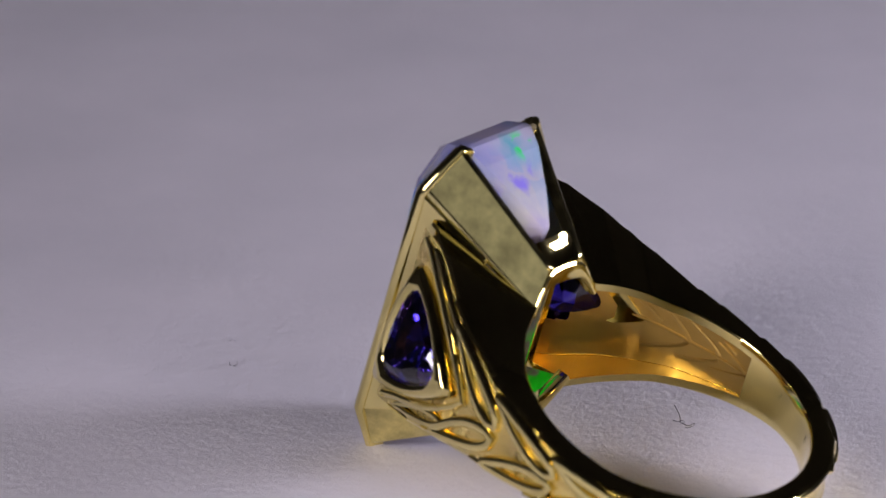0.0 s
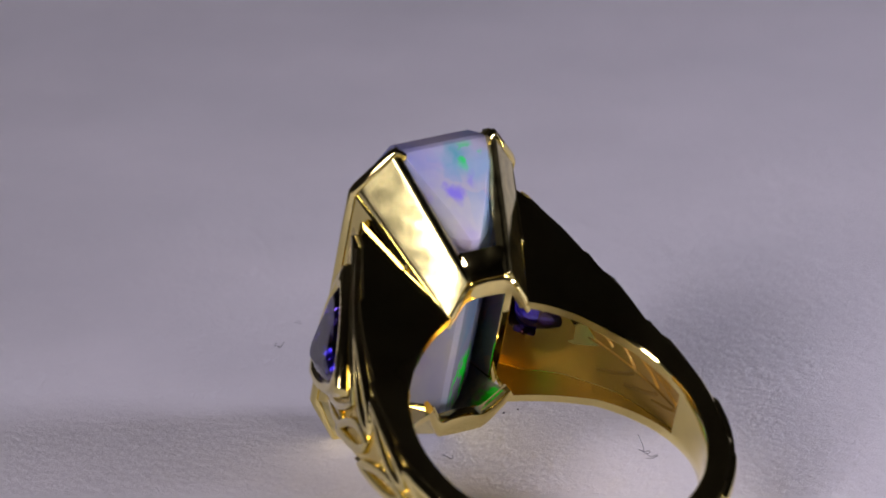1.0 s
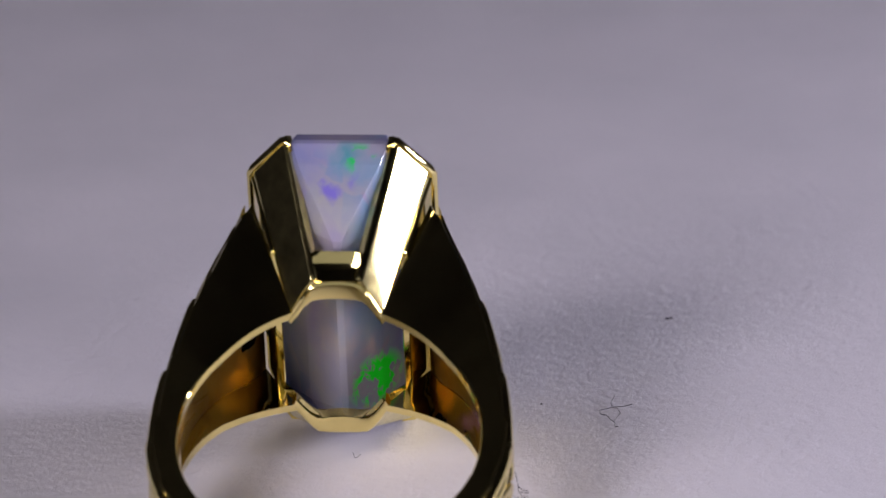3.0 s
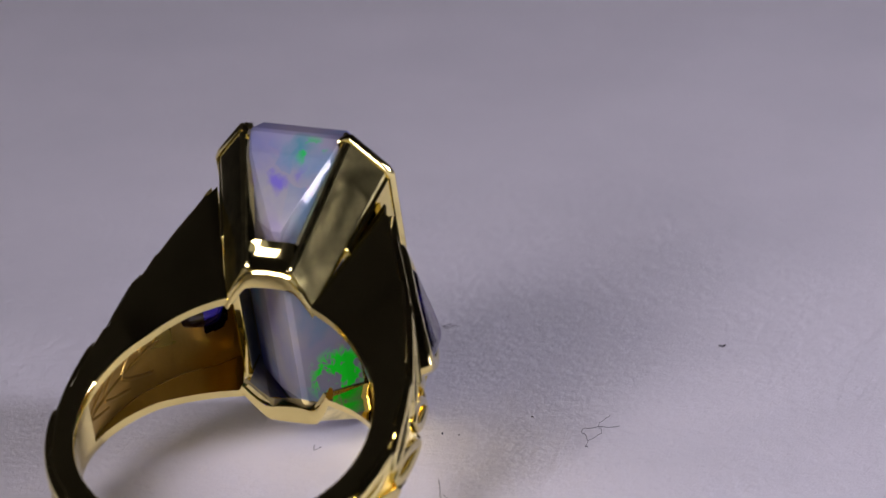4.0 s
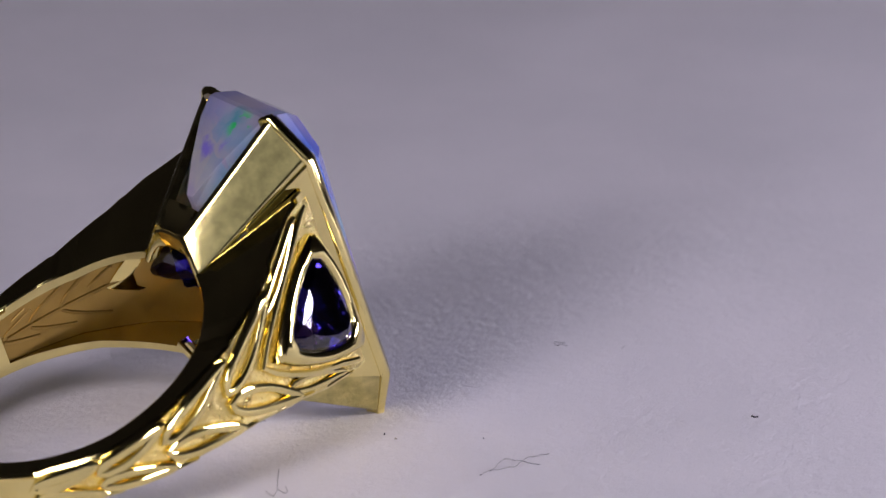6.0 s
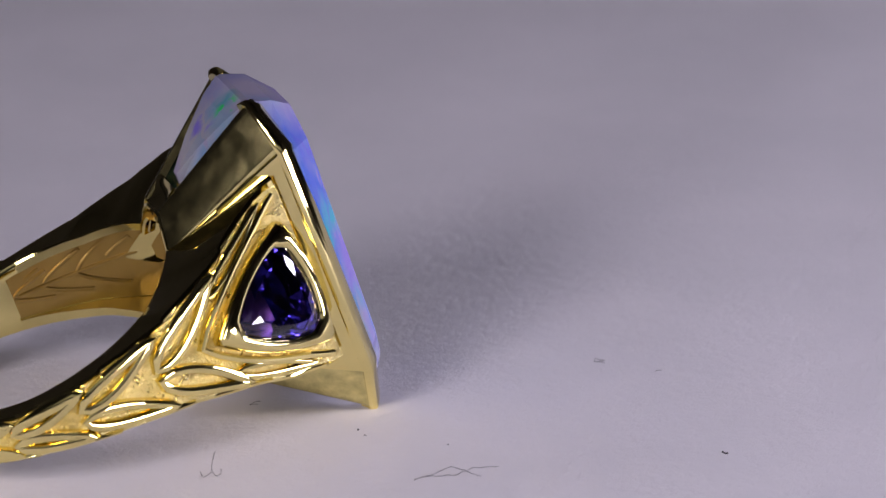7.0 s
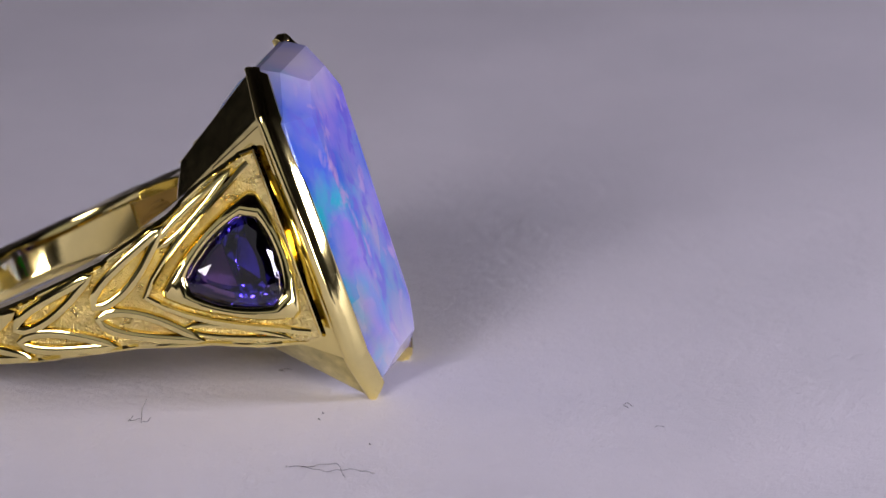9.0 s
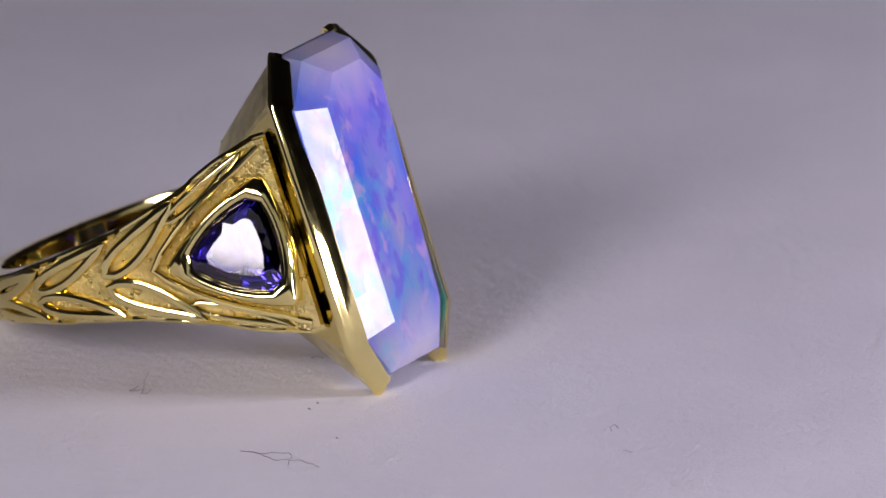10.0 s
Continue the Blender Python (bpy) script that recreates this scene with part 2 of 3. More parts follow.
def shank():
    loops = []
    phis = [16.6] + [18.2 + i * (85.0 - 18.2) / 48 for i in range(49)] + [85.05] + [88 + i * 4 for i in range(24)]
    half = []
    for phi in phis:
        o, i = outer_at(phi), inner_at(phi)
        span = (o - i).length
        deep = phi < 85.02
        k = max(0.0, 1 - 1.15 / span) if deep else 0.0
        f = i.lerp(o, k)
        zo, zi = half_width(o.x), half_width(i.x)
        flange = 0.62 + 0.25 * (1 - min(1, zi / 3.5))
        zf = (half_width(f.x) if deep else zi) - flange
        half.append((o, i, f, zo, zi, zf, zi - flange))
    K = 14
    for side, seq in ((1, half), (-1, half[-2::-1])):
        for o, i, f, zo, zi, zf, zl in seq:
            def at(p, z):
                return (p.x, p.y * side, z)
            b = 0.16
            edge = o + (o - i).normalized() * scallop(o.x)
            on = edge.lerp(i, b / max(0.5, (edge - i).length))
            lp = [at(edge, zo - b), at(on, zo), at(i.lerp(o, 0.05), zi), at(i, zi - 0.12), at(i, zl)]
            lp += [at(f, zf * (1 - 2 * j / K)) for j in range(K + 1)]
            lp += [at(i, -zl), at(i, -zi + 0.12), at(i.lerp(o, 0.05), -zi), at(on, -zo), at(edge, -zo + b)]
            lp += [at(o, (zo - 0.4) * (2 * j / K - 1)) for j in range(K + 1)]
            loops.append(lp)
    bm = skin(loops)
    cut = [f for f in bm.faces if len(f.verts) == 4 and abs(f.calc_center_median().z) < 0.0045 and f.calc_center_median().x > 0.008
           and in_seat(f.calc_center_median() / MM, 1 if f.calc_center_median().y > 0 else -1)]
    bmesh.ops.delete(bm, geom=cut, context="FACES")
    return bm


def tube_path(points, normals, width, height, closed):
    """A low rounded ridge along a path on a surface."""
    loops = []
    k = len(points)
    for i, (p, n) in enumerate(zip(points, normals)):
        a, b = points[(i - 1) % k if closed else max(0, i - 1)], points[(i + 1) % k if closed else min(k - 1, i + 1)]
        t = (b - a).normalized()
        s = t.cross(n).normalized()
        loops.append([p - s * width - n * 0.15, p - s * width * 0.94 + n * height * 0.5, p - s * width * 0.72 + n * height * 0.85, p - s * width * 0.25 + n * height, p + s * width * 0.25 + n * height,
                      p + s * width * 0.72 + n * height * 0.85, p + s * width * 0.94 + n * height * 0.5, p + s * width - n * 0.15])
    return skin(loops, closed=closed)


def almond(x0, z0, x1, z1, bulge, k=14, tip=0.62):
    """Outline of a leaf from its base to its tip, in x and z."""
    a, b = Vector((x0, z0)), Vector((x1, z1))
    d = b - a
    s = Vector((-d.y, d.x)).normalized()
    up, low = [], []
    for i in range(k + 1):
        u = i / k
        w = bulge * (math.sin(math.pi * u ** tip)) ** 0.9 if 0 < u < 1 else 0
        c = a + d * u + s * 0.25 * bulge * math.sin(math.pi * u)
        up.append(c + s * w)
        low.append(c - s * w)
    return up, low


def leaf(side, parent, x0, z0, x1, z1, bulge, rim=0.26, high=0.26):
    up, low = almond(x0, z0, x1, z1, bulge)
    bm = bmesh.new()
    cols = []
    for a, b in zip(up, low):
        cols.append([mm(bm, on_shoulder(side, c.x, c.y, 0.05)) for c in [a.lerp(b, q / 4) for q in range(5)]])
    for p, q in zip(cols, cols[1:]):
        for i in range(4):
            if len({v.co.to_tuple(7) for v in (p[i], p[i + 1], q[i + 1], q[i])}) > 2:
                bm.faces.new((p[i], p[i + 1], q[i + 1], q[i]))
    bmesh.ops.remove_doubles(bm, verts=bm.verts, dist=1e-7)
    field = part("leaf", bm, MATTE, parent, smooth=True)
    ring_pts = up + low[-2:0:-1]
    pts = [on_shoulder(side, c.x, c.y) for c in ring_pts]
    nor = []
    for c in ring_pts:
        n = outer_y(c.x)[1]
        nor.append(Vector((n.x, n.y * side, 0)))
    part("leaf_rim", tube_path(pts, nor, rim, high, True), GOLD, field, "raised polished leaf edge", smooth=True)


def shoulder_skin(side):
    """Stippled ground on the outer face of a shoulder, just proud of it."""
    bm = bmesh.new()
    cols = []
    for i in range(91):
        x = -8.0 + i * 24.4 / 90
        h = half_width(x) - 0.3
        lift = 0.04 + 0.38 * min(1, max(0, (x - 14.5) / 1.2)) ** 1.5
        cols.append([mm(bm, on_shoulder(side, x, h * (j / 8 - 1), lift)) for j in range(17)])
    for a, b in zip(cols, cols[1:]):
        for j in range(16):
            if not in_seat((a[j].co + b[j + 1].co) / (2 * MM), side):
                bm.faces.new((a[j], a[j + 1], b[j + 1], b[j]))
    return bm


def inner_floor(side, phi, z, lift=0.0):
    o, i = outer_at(phi), inner_at(phi)
    d = (o - i).normalized()
    f = o - d * (1.15 + lift)
    return Vector((f.x, f.y * side, z)), Vector((-d.x, -d.y * side, 0))


def lining(side):
    """Cast floor of the hollow shoulder, just proud of the shank."""
    seat, along, _, _ = stone_frame(side)
    bm = bmesh.new()
    rows = []
    for i in range(221):
        phi = 16.7 + i * 67.8 / 220
        p, n = inner_floor(side, phi, 0.0, 0.03)
        inner = inner_at(phi)
        zi = half_width(inner.x)
        flange = 0.62 + 0.25 * (1 - min(1, zi / 3.5))
        h = half_width(p.x) - flange - 0.03
        rows.append([mm(bm, Vector((p.x, p.y, h * (j / 36 - 1)))) for j in range(73)])
    for a, b in zip(rows, rows[1:]):
        for j in range(72):
            mid = (a[j].co + b[j + 1].co) / (2 * MM)
            if not (in_seat(mid, side, 0.62) and (mid - seat).dot(along) > -0.4):
                bm.faces.new((a[j], a[j + 1], b[j + 1], b[j]))
    return bm


def inner_engraving(parent, side):
    """Leaf veins raised on the hollow inner face of a shoulder."""
    for p0, z0, p1, z1 in ((84, 0.1, 70, 1.0), (84, -0.1, 70, -1.0), (72, 0.2, 57, 1.5), (72, -0.2, 57, -1.5), (60, 0.15, 46, 1.9), (60, -0.15, 46, -1.9), (82, 0.0, 40, 0.0), (78, 0.9, 72, 1.25), (50, 0.4, 42, 1.2)):
        pts, nor = [], []
        for k in range(9):
            u = k / 8
            p, n = inner_floor(side, p0 + (p1 - p0) * u, z0 + (z1 - z0) * u ** 0.8)
            pts.append(p)
            nor.append(n)
        part("engraved_vein", tube_path(pts, nor, 0.13, 0.13, False), SHADED_CAST, parent, smooth=True)


def trillion(corners, bulge, k=8, soft=0.10):
    """A triangle with bowed sides and soft corners, as points in a plane."""
    out = []
    for i in range(3):
        a, b = Vector(corners[i]), Vector(corners[(i + 1) % 3])
        d = b - a
        s = Vector((-d.y, d.x)).normalized()
        for j in range(k):
            u = soft + (1 - 2 * soft) * j / (k - 1)
            out.append(a + d * u + s * bulge * (1 - (2 * u - 1) ** 2))
    return out


TRI = [(2.35, 3.95), (2.35, -3.95), (-4.7, 0.0)]
T1, T2, TIP, KEY = (17.35, 3.5, 11.2), (17.77, 5.75, 8.17), (9.05, 2.99, 3.55), (9.7, 1.4, 6.1)

LOW = (17.5, 3.9, 11.85)
# section of the rim: forward, inward; a ridge, a shallow groove, a broad sloping face and a rounded lip
RIM = [(-0.2, 0.05), (-0.12, -0.04), (0.0, -0.11), (0.14, -0.14), (0.28, -0.12), (0.4, -0.06), (0.48, 0.02), (0.53, 0.10), (0.58, 0.16), (0.66, 0.24), (0.8, 0.46), (0.95, 0.72), (1.06, 0.92), (1.12, 1.04), (1.13, 1.12), (1.08, 1.18), (0.95, 1.2), (0.5, 1.2), (-0.1, 0.8)]


def flip(p, sy, sz):
    return Vector((p[0], p[1] * sy, p[2] * sz))


def build_ring():
    ring = new("ring")
    tagged(ring, "yellow gold ring with faceted opal lying on white paper", "ring")
    part("shank", shank(), GOLD, ring, "yellow gold band with wide hollow shoulders", smooth=True)
    # corner plates, bridges, side plates and rims of the head
    for sy in (1, -1):
        for sz in (1, -1):
            p = [flip(q, sy, sz) for q in (T1 if sz > 0 else LOW, T2, TIP, KEY)]
            part("corner_plate", plate(p), BRUSHED, ring, "polished gold corner plate", smooth=True)
        q = [flip((17.70, 5.70, 8.05), sy, 1), flip((17.70, 5.70, 8.4), sy, -1), flip((12.7, 4.2, 5.9), sy, -1), flip((12.7, 4.2, 5.65), sy, 1)]
        part("side_plate", slab(q, 0.55, (0.3, -0.95 * sy, 0), 0.1), GOLD, ring, "smooth gold side plate")
        rail = []
        for c, inn in (((16.75, 2.95, 10.92), (0, -0.1, -1)), ((16.95, 3.3, 11.05), (0, -0.4, -0.9)), ((17.1, 3.6, 10.95), (0, -0.65, -0.75)), ((17.5, 5.5, 8.45), (0, -0.8, -0.6)), ((17.55, 5.75, 7.95), (0, -1, -0.2))):
            rail.append((flip(c, sy, 1), Vector((0, inn[1] * sy, inn[2])).normalized()))
        # the lower corner reaches a little farther out than the upper one
        rail += [(Vector((c.x + 0.25, c.y * 1.06, -c.z * 1.07)) if c.z > 10 else Vector((c.x, c.y, -c.z * 1.045)), Vector((0, n.y, -n.z))) for c, n in rail[::-1]]
        loops = []
        X = Vector((1, 0, 0))
        for k, (c, n) in enumerate(rail):
            r = 0.62 if k in (0, len(rail) - 1) else 0.88 if k in (1, 2, len(rail) - 3, len(rail) - 2) else 1.0
            loops.append([c + X * dx * r + n * dn * r for dx, dn in RIM])
        part("rim", skin(loops), GOLD, ring, "rolled gold rim holding the opal", smooth=True)
    for sz in (1, -1):
        loops = []
        for j in range(13):
            y = -1.62 + 3.24 * j / 12
            k = 1 - (y / 1.62) ** 2
            top = Vector((11.3, y * 0.86, 6.95))
            low = Vector((9.78, y, 5.72))
            out = Vector((-0.57, 0, 0.82))
            dip = [top + out * 0.1]
            dip += [top.lerp(low, u) + out * (0.14 * (1 - k) ** 1.5 + 0.22 * (2 * u - 1) ** 2 - 0.10) for u in (0.15, 0.3, 0.45, 0.6, 0.75, 0.88, 0.96)]
            dip += [low + Vector((0.05, 0, -0.05)), low + Vector((0.9, 0, -0.55)), top + Vector((0.5, 0, -0.7))]
            loops.append([flip(q, 1, sz) for q in dip])
        part("bridge", skin(loops), GOLD, ring, "polished gold bridge under the opal", smooth=True)
        drop = 0.0 if sz > 0 else 0.55
        path = [(9.05, 2.99, 3.45, 0.45), (9.2, 2.62, 4.05, 0.5), (9.36, 2.25, 4.65, 0.6), (9.52, 1.85, 5.2, 0.8), (9.65, 1.5, 5.52, 1.1), (9.75, 1.0, 5.66, 1.25), (9.8, 0.0, 5.72, 1.3)]
        path = [(Vector((x, y, z + drop * min(1, (3.0 - y) / 1.5))), w) for x, y, z, w in path]
        path += [(Vector((q.x, -q.y, q.z)), w) for q, w in path[-2::-1]]
        loops = []
        for q, w in path:
            inn = Vector((0, -q.y * 0.2, -1)).normalized()
            e = Vector((1, 0, 0))
            loops.append([flip(v, 1, sz) for v in (q + e * 0.02 - inn * 0.08, q - e * 0.10 + inn * 0.06, q - e * 0.13 + inn * w * 0.3, q - e * 0.11 + inn * w * 0.75, q - e * 0.03 + inn * w * 0.96, q + e * 0.1 + inn * w, q + e * 0.75 + inn * w, q + e * 0.9 + inn * 0.2, q + e * 0.3 - inn * 0.12)])
        part("gallery_rail", skin(loops), GOLD, ring, "rounded gold edge of the opening below the opal", smooth=True)
    build_opal(ring)
    for side in (-1, 1):
        build_side_stone(ring, side)
        part("stippled_ground", shoulder_skin(side), MATTE, ring, "stippled matte gold ground between the leaves", smooth=True)
        for x0, x1, b in ((4.5, 9.9, 0.86), (-0.8, 4.9, 0.70), (-5.0, -0.6, 0.50), (-8.2, -5.0, 0.34)):
            for sz in (1, -1):
                leaf(side, ring, x0, 0.42 * sz, x1, (half_width(x1) - 0.5) * sz, -b * 0.82 if sz > 0 else b * 0.82, 0.36, 0.50)
        for sz in (1, -1):
            leaf(side, ring, 9.2, 2.75 * sz, 14.7, 5.8 * sz, -0.36 if sz > 0 else 0.36, 0.22, 0.42)
        arm = [(15.9, 5.85), (15.2, 5.5), (14.4, 5.0), (13.2, 4.35), (12.0, 3.65), (10.8, 2.85), (9.6, 1.95), (8.5, 0.95), (7.7, 0.0)]
        arm += [(x, -z) for x, z in arm[-2::-1]]
        pts = [on_shoulder(side, x, z) for x, z in arm]
        nor = [Vector((outer_y(x)[1].x, outer_y(x)[1].y * side, 0)) for x, z in arm]
        part("chevron", tube_path(pts, nor, 0.27, 0.55, False), GOLD, ring, "polished gold chevron framing the side stone", smooth=True)
        part("inner_lining", lining(side), SHADED_CAST, ring, "rough cast gold hollow inside the shoulder, shade painted into its colour", smooth=True)
        inner_engraving(ring, side)
    return ring


def plate(p):
    """A slightly pillowed plate with soft edges over four corners, the first two at its broad end."""
    steps = [0, 0.012, 0.025, 0.04, 0.12, 0.25, 0.4, 0.55, 0.7, 0.85, 0.95, 0.985, 1]
    cross = [0, 0.02, 0.045, 0.075, 0.105, 0.135, 0.2, 0.35, 0.5, 0.65, 0.8, 0.865, 0.895, 0.925, 0.955, 0.98, 1]
    out = (p[2] - p[0]).cross(p[3] - p[1]).normalized()
    out = out if out.x < 0 else -out
    bm = bmesh.new()
    top, low = [], []
    for u in steps:
        a, b = p[0].lerp(p[3], u), p[1].lerp(p[2], u)
        row, under = [], []
        for v in cross:
            q = a.lerp(b, v)
            e = min(u * 9.5, (1 - u) * 9.5, v * 1.5, (1 - v) * 1.5)
            drop = 0.22 * (1 - min(1, e / 0.18)) ** 2
            row.append(mm(bm, q + out * (0.022 * math.sin(math.pi * v) * math.sin(math.pi * u) ** 0.5 - drop)))
            under.append(mm(bm, q - out * 0.7))
        top.append(row)
        low.append(under)
    nu, nv = len(steps), len(cross)
    for i in range(nu - 1):
        for j in range(nv - 1):
            bm.faces.new((top[i][j], top[i][j + 1], top[i + 1][j + 1], top[i + 1][j]))
            bm.faces.new((low[i][j], low[i + 1][j], low[i + 1][j + 1], low[i][j + 1]))
    for i in range(nu - 1):
        for j in (0, nv - 1):
            bm.faces.new((top[i][j], top[i + 1][j], low[i + 1][j], low[i][j]))
    for j in range(nv - 1):
        for i in (0, nu - 1):
            bm.faces.new((top[i][j], low[i][j], low[i][j + 1], top[i][j + 1]))
    return bm


def octagon(x, ye, ys, ze, zs, c=0.0, d=0.0):
    """Cut-corner outline at depth x: half breadth at the ends and sides, half length at the ends and sides, shift, taper."""
    return [(x, ye, ze + c), (x, ys + d, zs + c), (x, ys - d, c - zs), (x, ye, c - ze), (x, -ye, c - ze), (x, d - ys, c - zs), (x, -ys - d, zs + c), (x, -ye, ze + c)]


def build_opal(ring):
    bm = skin([octagon(11.9, 0.30, 0.22, 7.15, 6.4, 0.1), octagon(13.6, 1.3, 2.3, 8.6, 6.9, 0.1), octagon(15.8, 2.5, 4.25, 10.1, 7.35, 0.05), octagon(17.1, 2.95, 5.0, 10.75, 7.8),
               octagon(17.5, 2.95, 5.0, 10.8, 7.8, -0.1), octagon(18.55, 2.75, 4.65, 10.4, 7.7, -0.3, 0.27), octagon(19.8, 1.6, 2.85, 9.1, 7.2, -0.3, 0.25)])
    for v in bm.verts:
        if v.co.x > 18.3 * MM:
            v.co.x += 0.025 * v.co.z
    part("opal", bm, OPAL, ring, "milky blue-violet opal cut with stepped facets")


def build_side_stone(ring, side):
    c, u, w, n = stone_frame(side)

    def at(q, h, s=1.0):
        return c + u * q.x * s + w * q.y * s + n * h
    line = trillion(TRI, 0.75, k=14)
    brim = trillion(TRI, 0.62, k=14, soft=0.035)
    loops = []
    for q, o in zip(line, brim):
        loops.append([at(o, -2.1, 1.12), at(o, -0.45, 1.12), at(o, -0.12, 1.10), at(o, 0.10, 1.055), at(q, 0.22, 0.99), at(q, 0.27, 0.92), at(q, 0.22, 0.855), at(q, 0.08, 0.805), at(q, -0.15, 0.775), at(q, -2.1, 0.775)])
    bezel = part("bezel", skin(loops, closed=True), GOLD, ring, "polished gold collar round the side stone", smooth=True)
    gl = trillion(TRI, 0.75, k=5, soft=0.08)
    k = len(gl)
    bm = bmesh.new()

    def row(s, h, turn=0):
        if turn:
            pts = [(gl[i] + gl[(i + 1) % k]) / 2 for i in range(k)]
        else:
            pts = gl
        return [mm(bm, at(q, h, s)) for q in pts]
    table = [mm(bm, at(q, 0.60 - 0.045 * q.y, 0.50)) for q in gl]
    mid = row(0.68, 0.40, 1)
    gird = row(0.80, 0.05)
    gird2 = row(0.80, -0.1)
    pav = row(0.66, -1.3, 1)
    pav2 = row(0.42, -2.3)
    tip = mm(bm, at(Vector((0, 0)), -3.1))
    bm.faces.new(table)

    def zig(a, b, shift):
        for i in range(k):
            j = (i + 1) % k
            if shift:
                bm.faces.new((a[i], a[j], b[i]))
                bm.faces.new((b[i], a[j], b[j]))
            else:
                bm.faces.new((a[i], b[i], b[j]))
                bm.faces.new((a[i], b[j], a[j]))
    zig(table, mid, True)
    for i in range(k):
        j = (i + 1) % k
        bm.faces.new((mid[i], gird[i], gird[j]))
        bm.faces.new((mid[i], gird[j], mid[j]))
        bm.faces.new((gird[i], gird2[i], gird2[j], gird[j]))
    zig(gird2, pav, True)
    for i in range(k):
        j = (i + 1) % k
        bm.faces.new((pav[i], pav2[i], pav2[j]))
        bm.faces.new((pav[i], pav2[j], pav[j]))
        bm.faces.new((pav2[i], tip, pav2[j]))
    part("side_stone", bm, GEM, bezel, "faceted deep blue-violet triangular stone")


# ---- paper and table ----


def build_paper():
    bm = bmesh.new()
    nx, ny, lx, ly = 120, 90, 0.30, 0.24
    grid = []
    for i in range(nx + 1):
        col = []
        for j in range(ny + 1):
            x, y = lx * (i / nx - 0.5), ly * (j / ny - 0.5)
            z = 0.0001 * noise.noise(Vector((x * 90, y * 90, 0.3))) - 0.0002
            col.append(bm.verts.new((x, y, z)))
        grid.append(col)
    for a, b in zip(grid, grid[1:]):
        for j in range(ny):
            bm.faces.new((a[j], b[j], b[j + 1], a[j + 1]))
    me = bpy.data.meshes.new("paper_sheet")
    for f in bm.faces:
        f.smooth = True
    bm.to_mesh(me)
    bm.free()
    me.materials.append(PAPER)
    ob = new("paper_sheet", me)
    mod = ob.modifiers.new("thick", "SOLIDIFY")
    mod.thickness, mod.offset = 0.0003, -1
    return tagged(ob, "white slightly rough paper sheet turning under the ring", "paper")


def build_table():
    bm = bmesh.new()
    bmesh.ops.create_grid(bm, x_segments=4, y_segments=4, size=1.5)
    me = bpy.data.meshes.new("floor")
    bm.to_mesh(me)
    bm.free()
    me.materials.append(TABLE)
    ob = new("floor", me)
    ob.location = (0, 0, -0.0008)
    return tagged(ob, "dark table top under the paper", "table", kind="structure")


def build_walls():
    """Plain dim walls and a ceiling round the table."""
    for name, size, at in (("wall_north", (3.0, 0.1, 1.6), (0, 1.55, 0.8)), ("wall_south", (3.0, 0.1, 1.6), (0, -1.55, 0.8)),
                           ("wall_east", (0.1, 3.2, 1.6), (1.55, 0, 0.8)), ("wall_west", (0.1, 3.2, 1.6), (-1.55, 0, 0.8)), ("ceiling", (3.2, 3.2, 0.1), (0, 0, 1.65))):
        bm = bmesh.new()
        bmesh.ops.create_cube(bm, size=1.0)
        bmesh.ops.scale(bm, vec=size, verts=bm.verts)
        me = bpy.data.meshes.new(name)
        bm.to_mesh(me)
        bm.free()
        me.materials.append(WALL)
        ob = new(name, me)
        ob.location = at
        tagged(ob, "plain dim grey room " + ("ceiling" if name == "ceiling" else "wall"), "ceiling" if name == "ceiling" else "wall", kind="structure")


def fibre(points, radius, label, name="hair", category="hair", lift=0.05):
    """A thin fibre lying on the paper, through points in the paper's plane."""
    pts = [Vector((*p, 0)[:3]) for p in points]
    path = []
    for i in range(len(pts) - 1):
        a, b, c, d = pts[max(0, i - 1)], pts[i], pts[i + 1], pts[min(len(pts) - 1, i + 2)]
        for j in range(5):
            u = j / 5
            path.append(0.5 * ((2 * b) + (c - a) * u + (2 * a - 5 * b + 4 * c - d) * u * u + (3 * b - a - 3 * c + d) * u ** 3))
    path.append(pts[-1])
    loops = []
    for i, q in enumerate(path):
        t = (path[min(len(path) - 1, i + 1)] - path[max(0, i - 1)]).normalized()
        s = Vector((-t.y, t.x, 0)).normalized()
        k = t.cross(s)
        h = lift + 0.06 * math.sin(i * 0.9)
        c = Vector((q.x, q.y, q.z + max(radius, h) - 0.15))
        loops.append([c + s * radius * math.cos(g) + k * radius * math.sin(g) for g in (0, 1.257, 2.513, 3.77, 5.027)])
    bm = skin(loops)
    ob = part(name, bm, FIBRE, None, smooth=True)
    return tagged(ob, label, category)


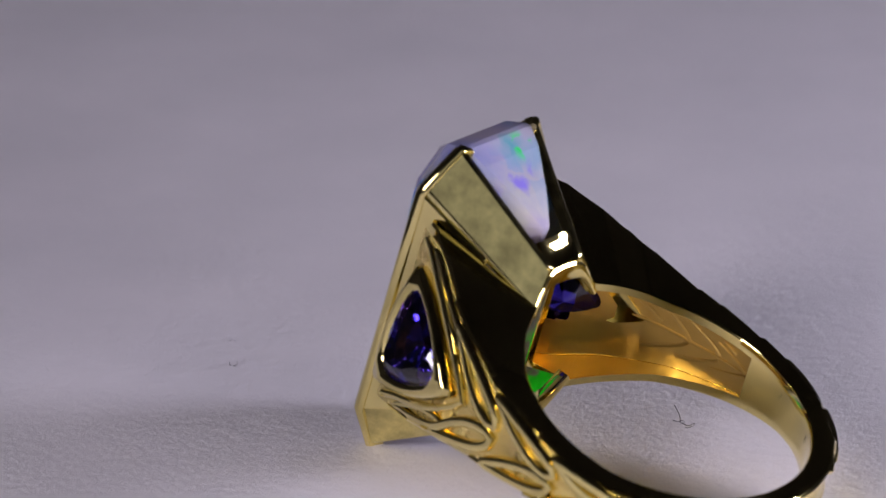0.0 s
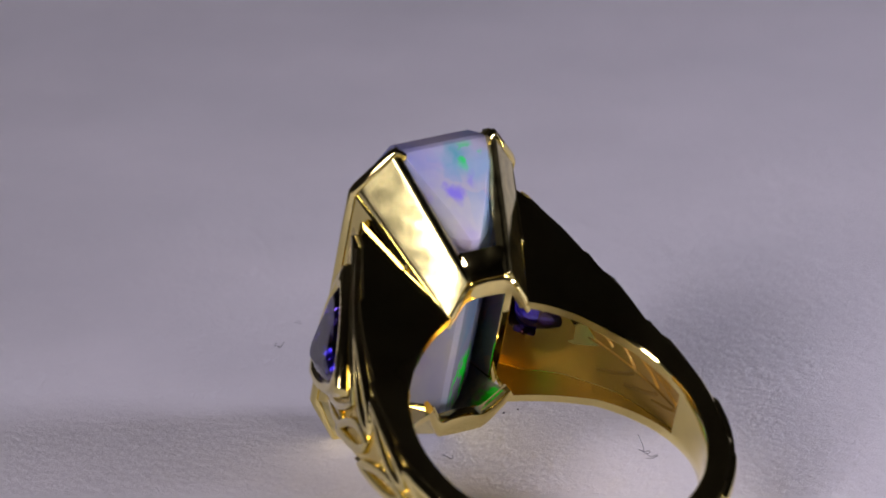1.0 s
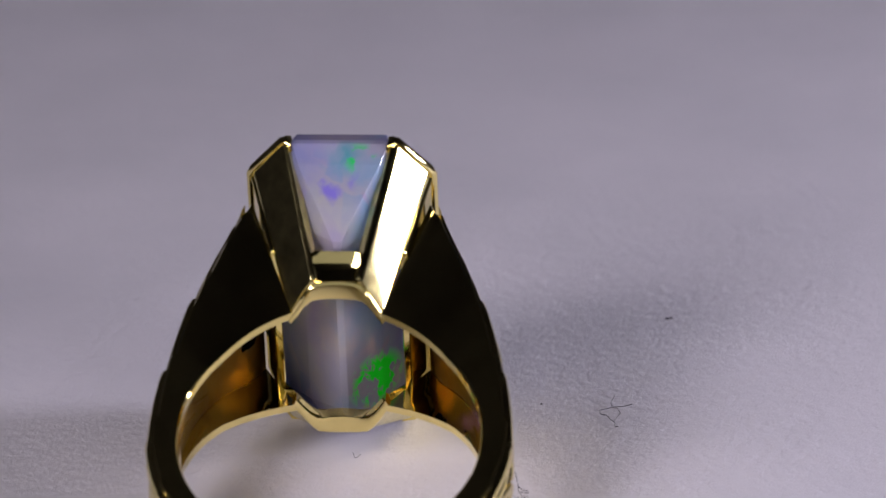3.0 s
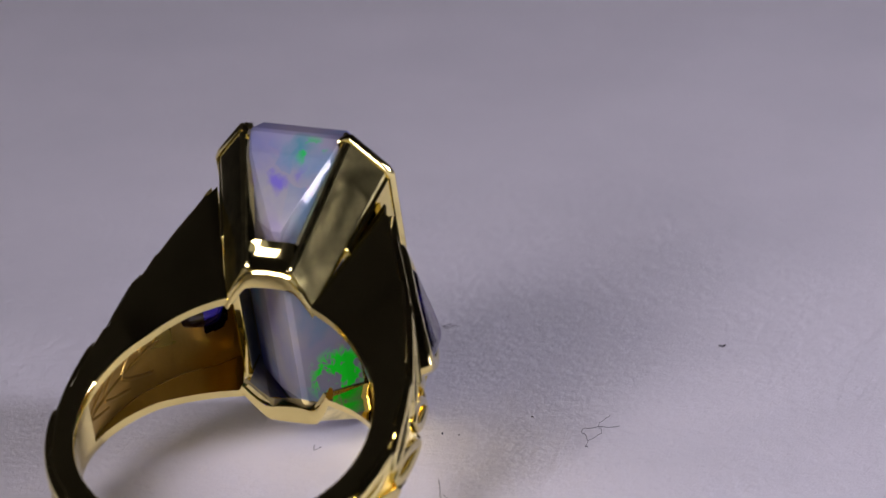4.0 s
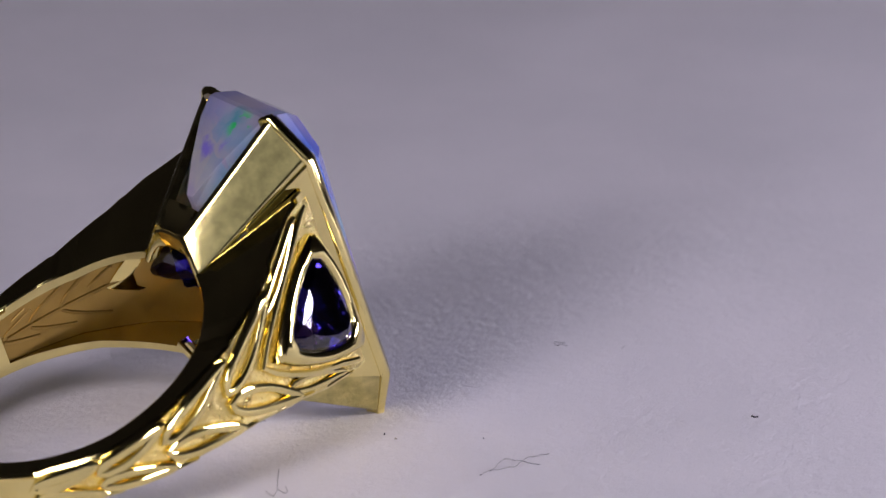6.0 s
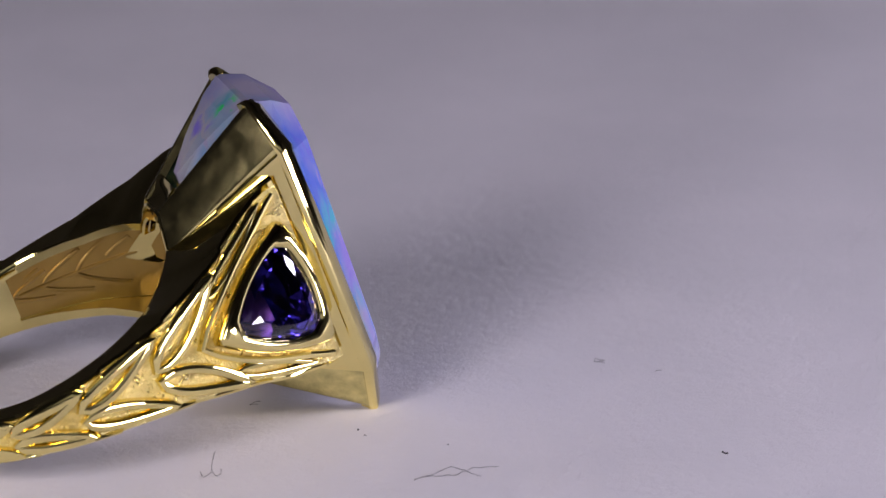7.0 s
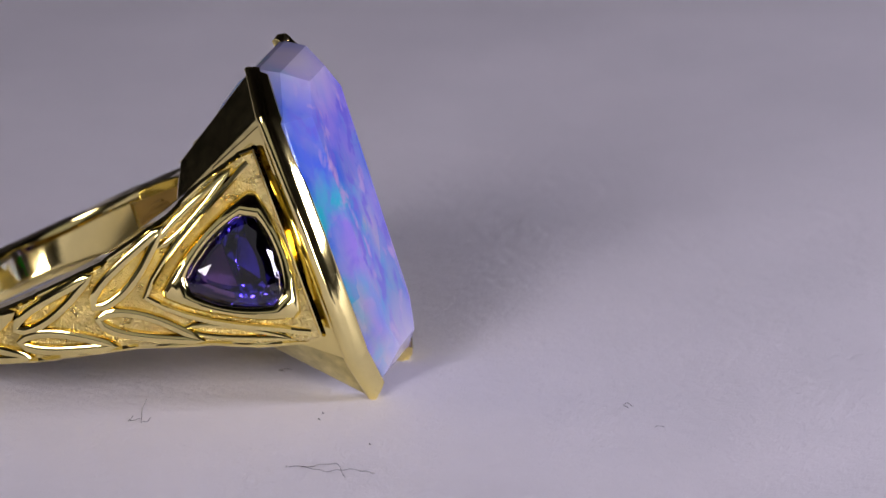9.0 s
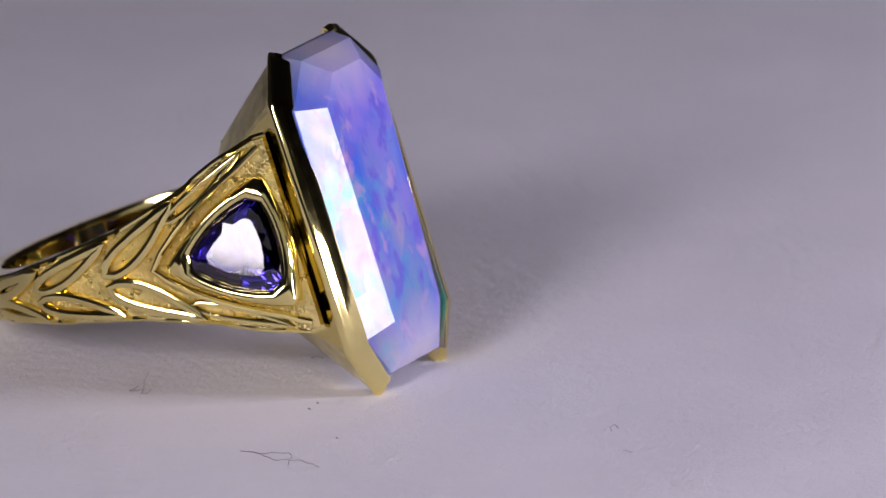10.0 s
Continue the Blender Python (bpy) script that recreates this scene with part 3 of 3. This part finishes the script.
build_table()
build_walls()
PAPER_OB = build_paper()
RING = build_ring()
HAIRS = [
    fibre([(-4.46, -13.07), (-4.31, -12.86), (-3.60, -12.78), (-2.63, -12.31), (-1.99, -11.82), (-1.33, -11.98), (-1.02, -12.70), (-0.41, -13.79)], 0.017, "fine dark looped hair lying on white paper"),
    fibre([(-3.60, -12.78), (-2.93, -12.83), (-2.09, -13.12), (-1.38, -12.91), (-0.78, -12.55), (-0.01, -12.43), (0.65, -12.60), (1.17, -12.62)], 0.015, "fine dark hair lying on white paper"),
    fibre([(-15.45, -7.10, 1.25), (-15.62, -7.2, 1.0), (-15.76, -7.3, 0.5), (-15.76, -7.37, 0.05), (-15.63, -7.9, 0), (-15.36, -7.76, 0), (-15.17, -7.3, 0.1)], 0.018, "short curled dark hair standing up from white paper"),
    fibre([(-15.76, -7.37), (-16.18, -7.58), (-16.48, -7.91), (-16.45, -7.03)], 0.015, "short bent dark hair lying on white paper"),
    fibre([(13.51, 1.88), (13.04, 2.45), (13.29, 2.77), (13.72, 2.34)], 0.016, "tiny curled grey fibre lying on white paper", "fibre", "fibre"),
    fibre([(15.96, -0.74), (16.5, -0.53)], 0.014, "tiny grey fibre lying on white paper", "fibre", "fibre"),
    fibre([(14.95, -15.45), (15.05, -15.65), (15.18, -15.85)], 0.055, "dark speck of lint lying on white paper", "lint_speck", "lint"),
    fibre([(-9.18, 3.33), (-9.98, 3.11), (-9.53, 2.79)], 0.016, "tiny curled grey fibre lying on white paper", "fibre", "fibre"),
    fibre([(-5.01, -3.64), (-4.93, -3.6)], 0.05, "dark speck of lint lying on white paper", "lint_speck", "lint"),
    fibre([(-0.57, -8.12), (-0.5, -8.0)], 0.03, "dark speck of lint lying on white paper", "lint_speck", "lint"),
    fibre([(-4.97, -4.72), (-4.8, -4.7)], 0.03, "dark speck of lint lying on white paper", "lint_speck", "lint"),
]


def motions():
    spin = [(t, pose(0, 0, 0, 0, 0, a)) for t, a in TURN]
    walk(PAPER_OB, spin)
    walk(RING, [(t, m @ REST) for t, m in spin])
    for h in HAIRS:
        walk(h, spin)


motions()
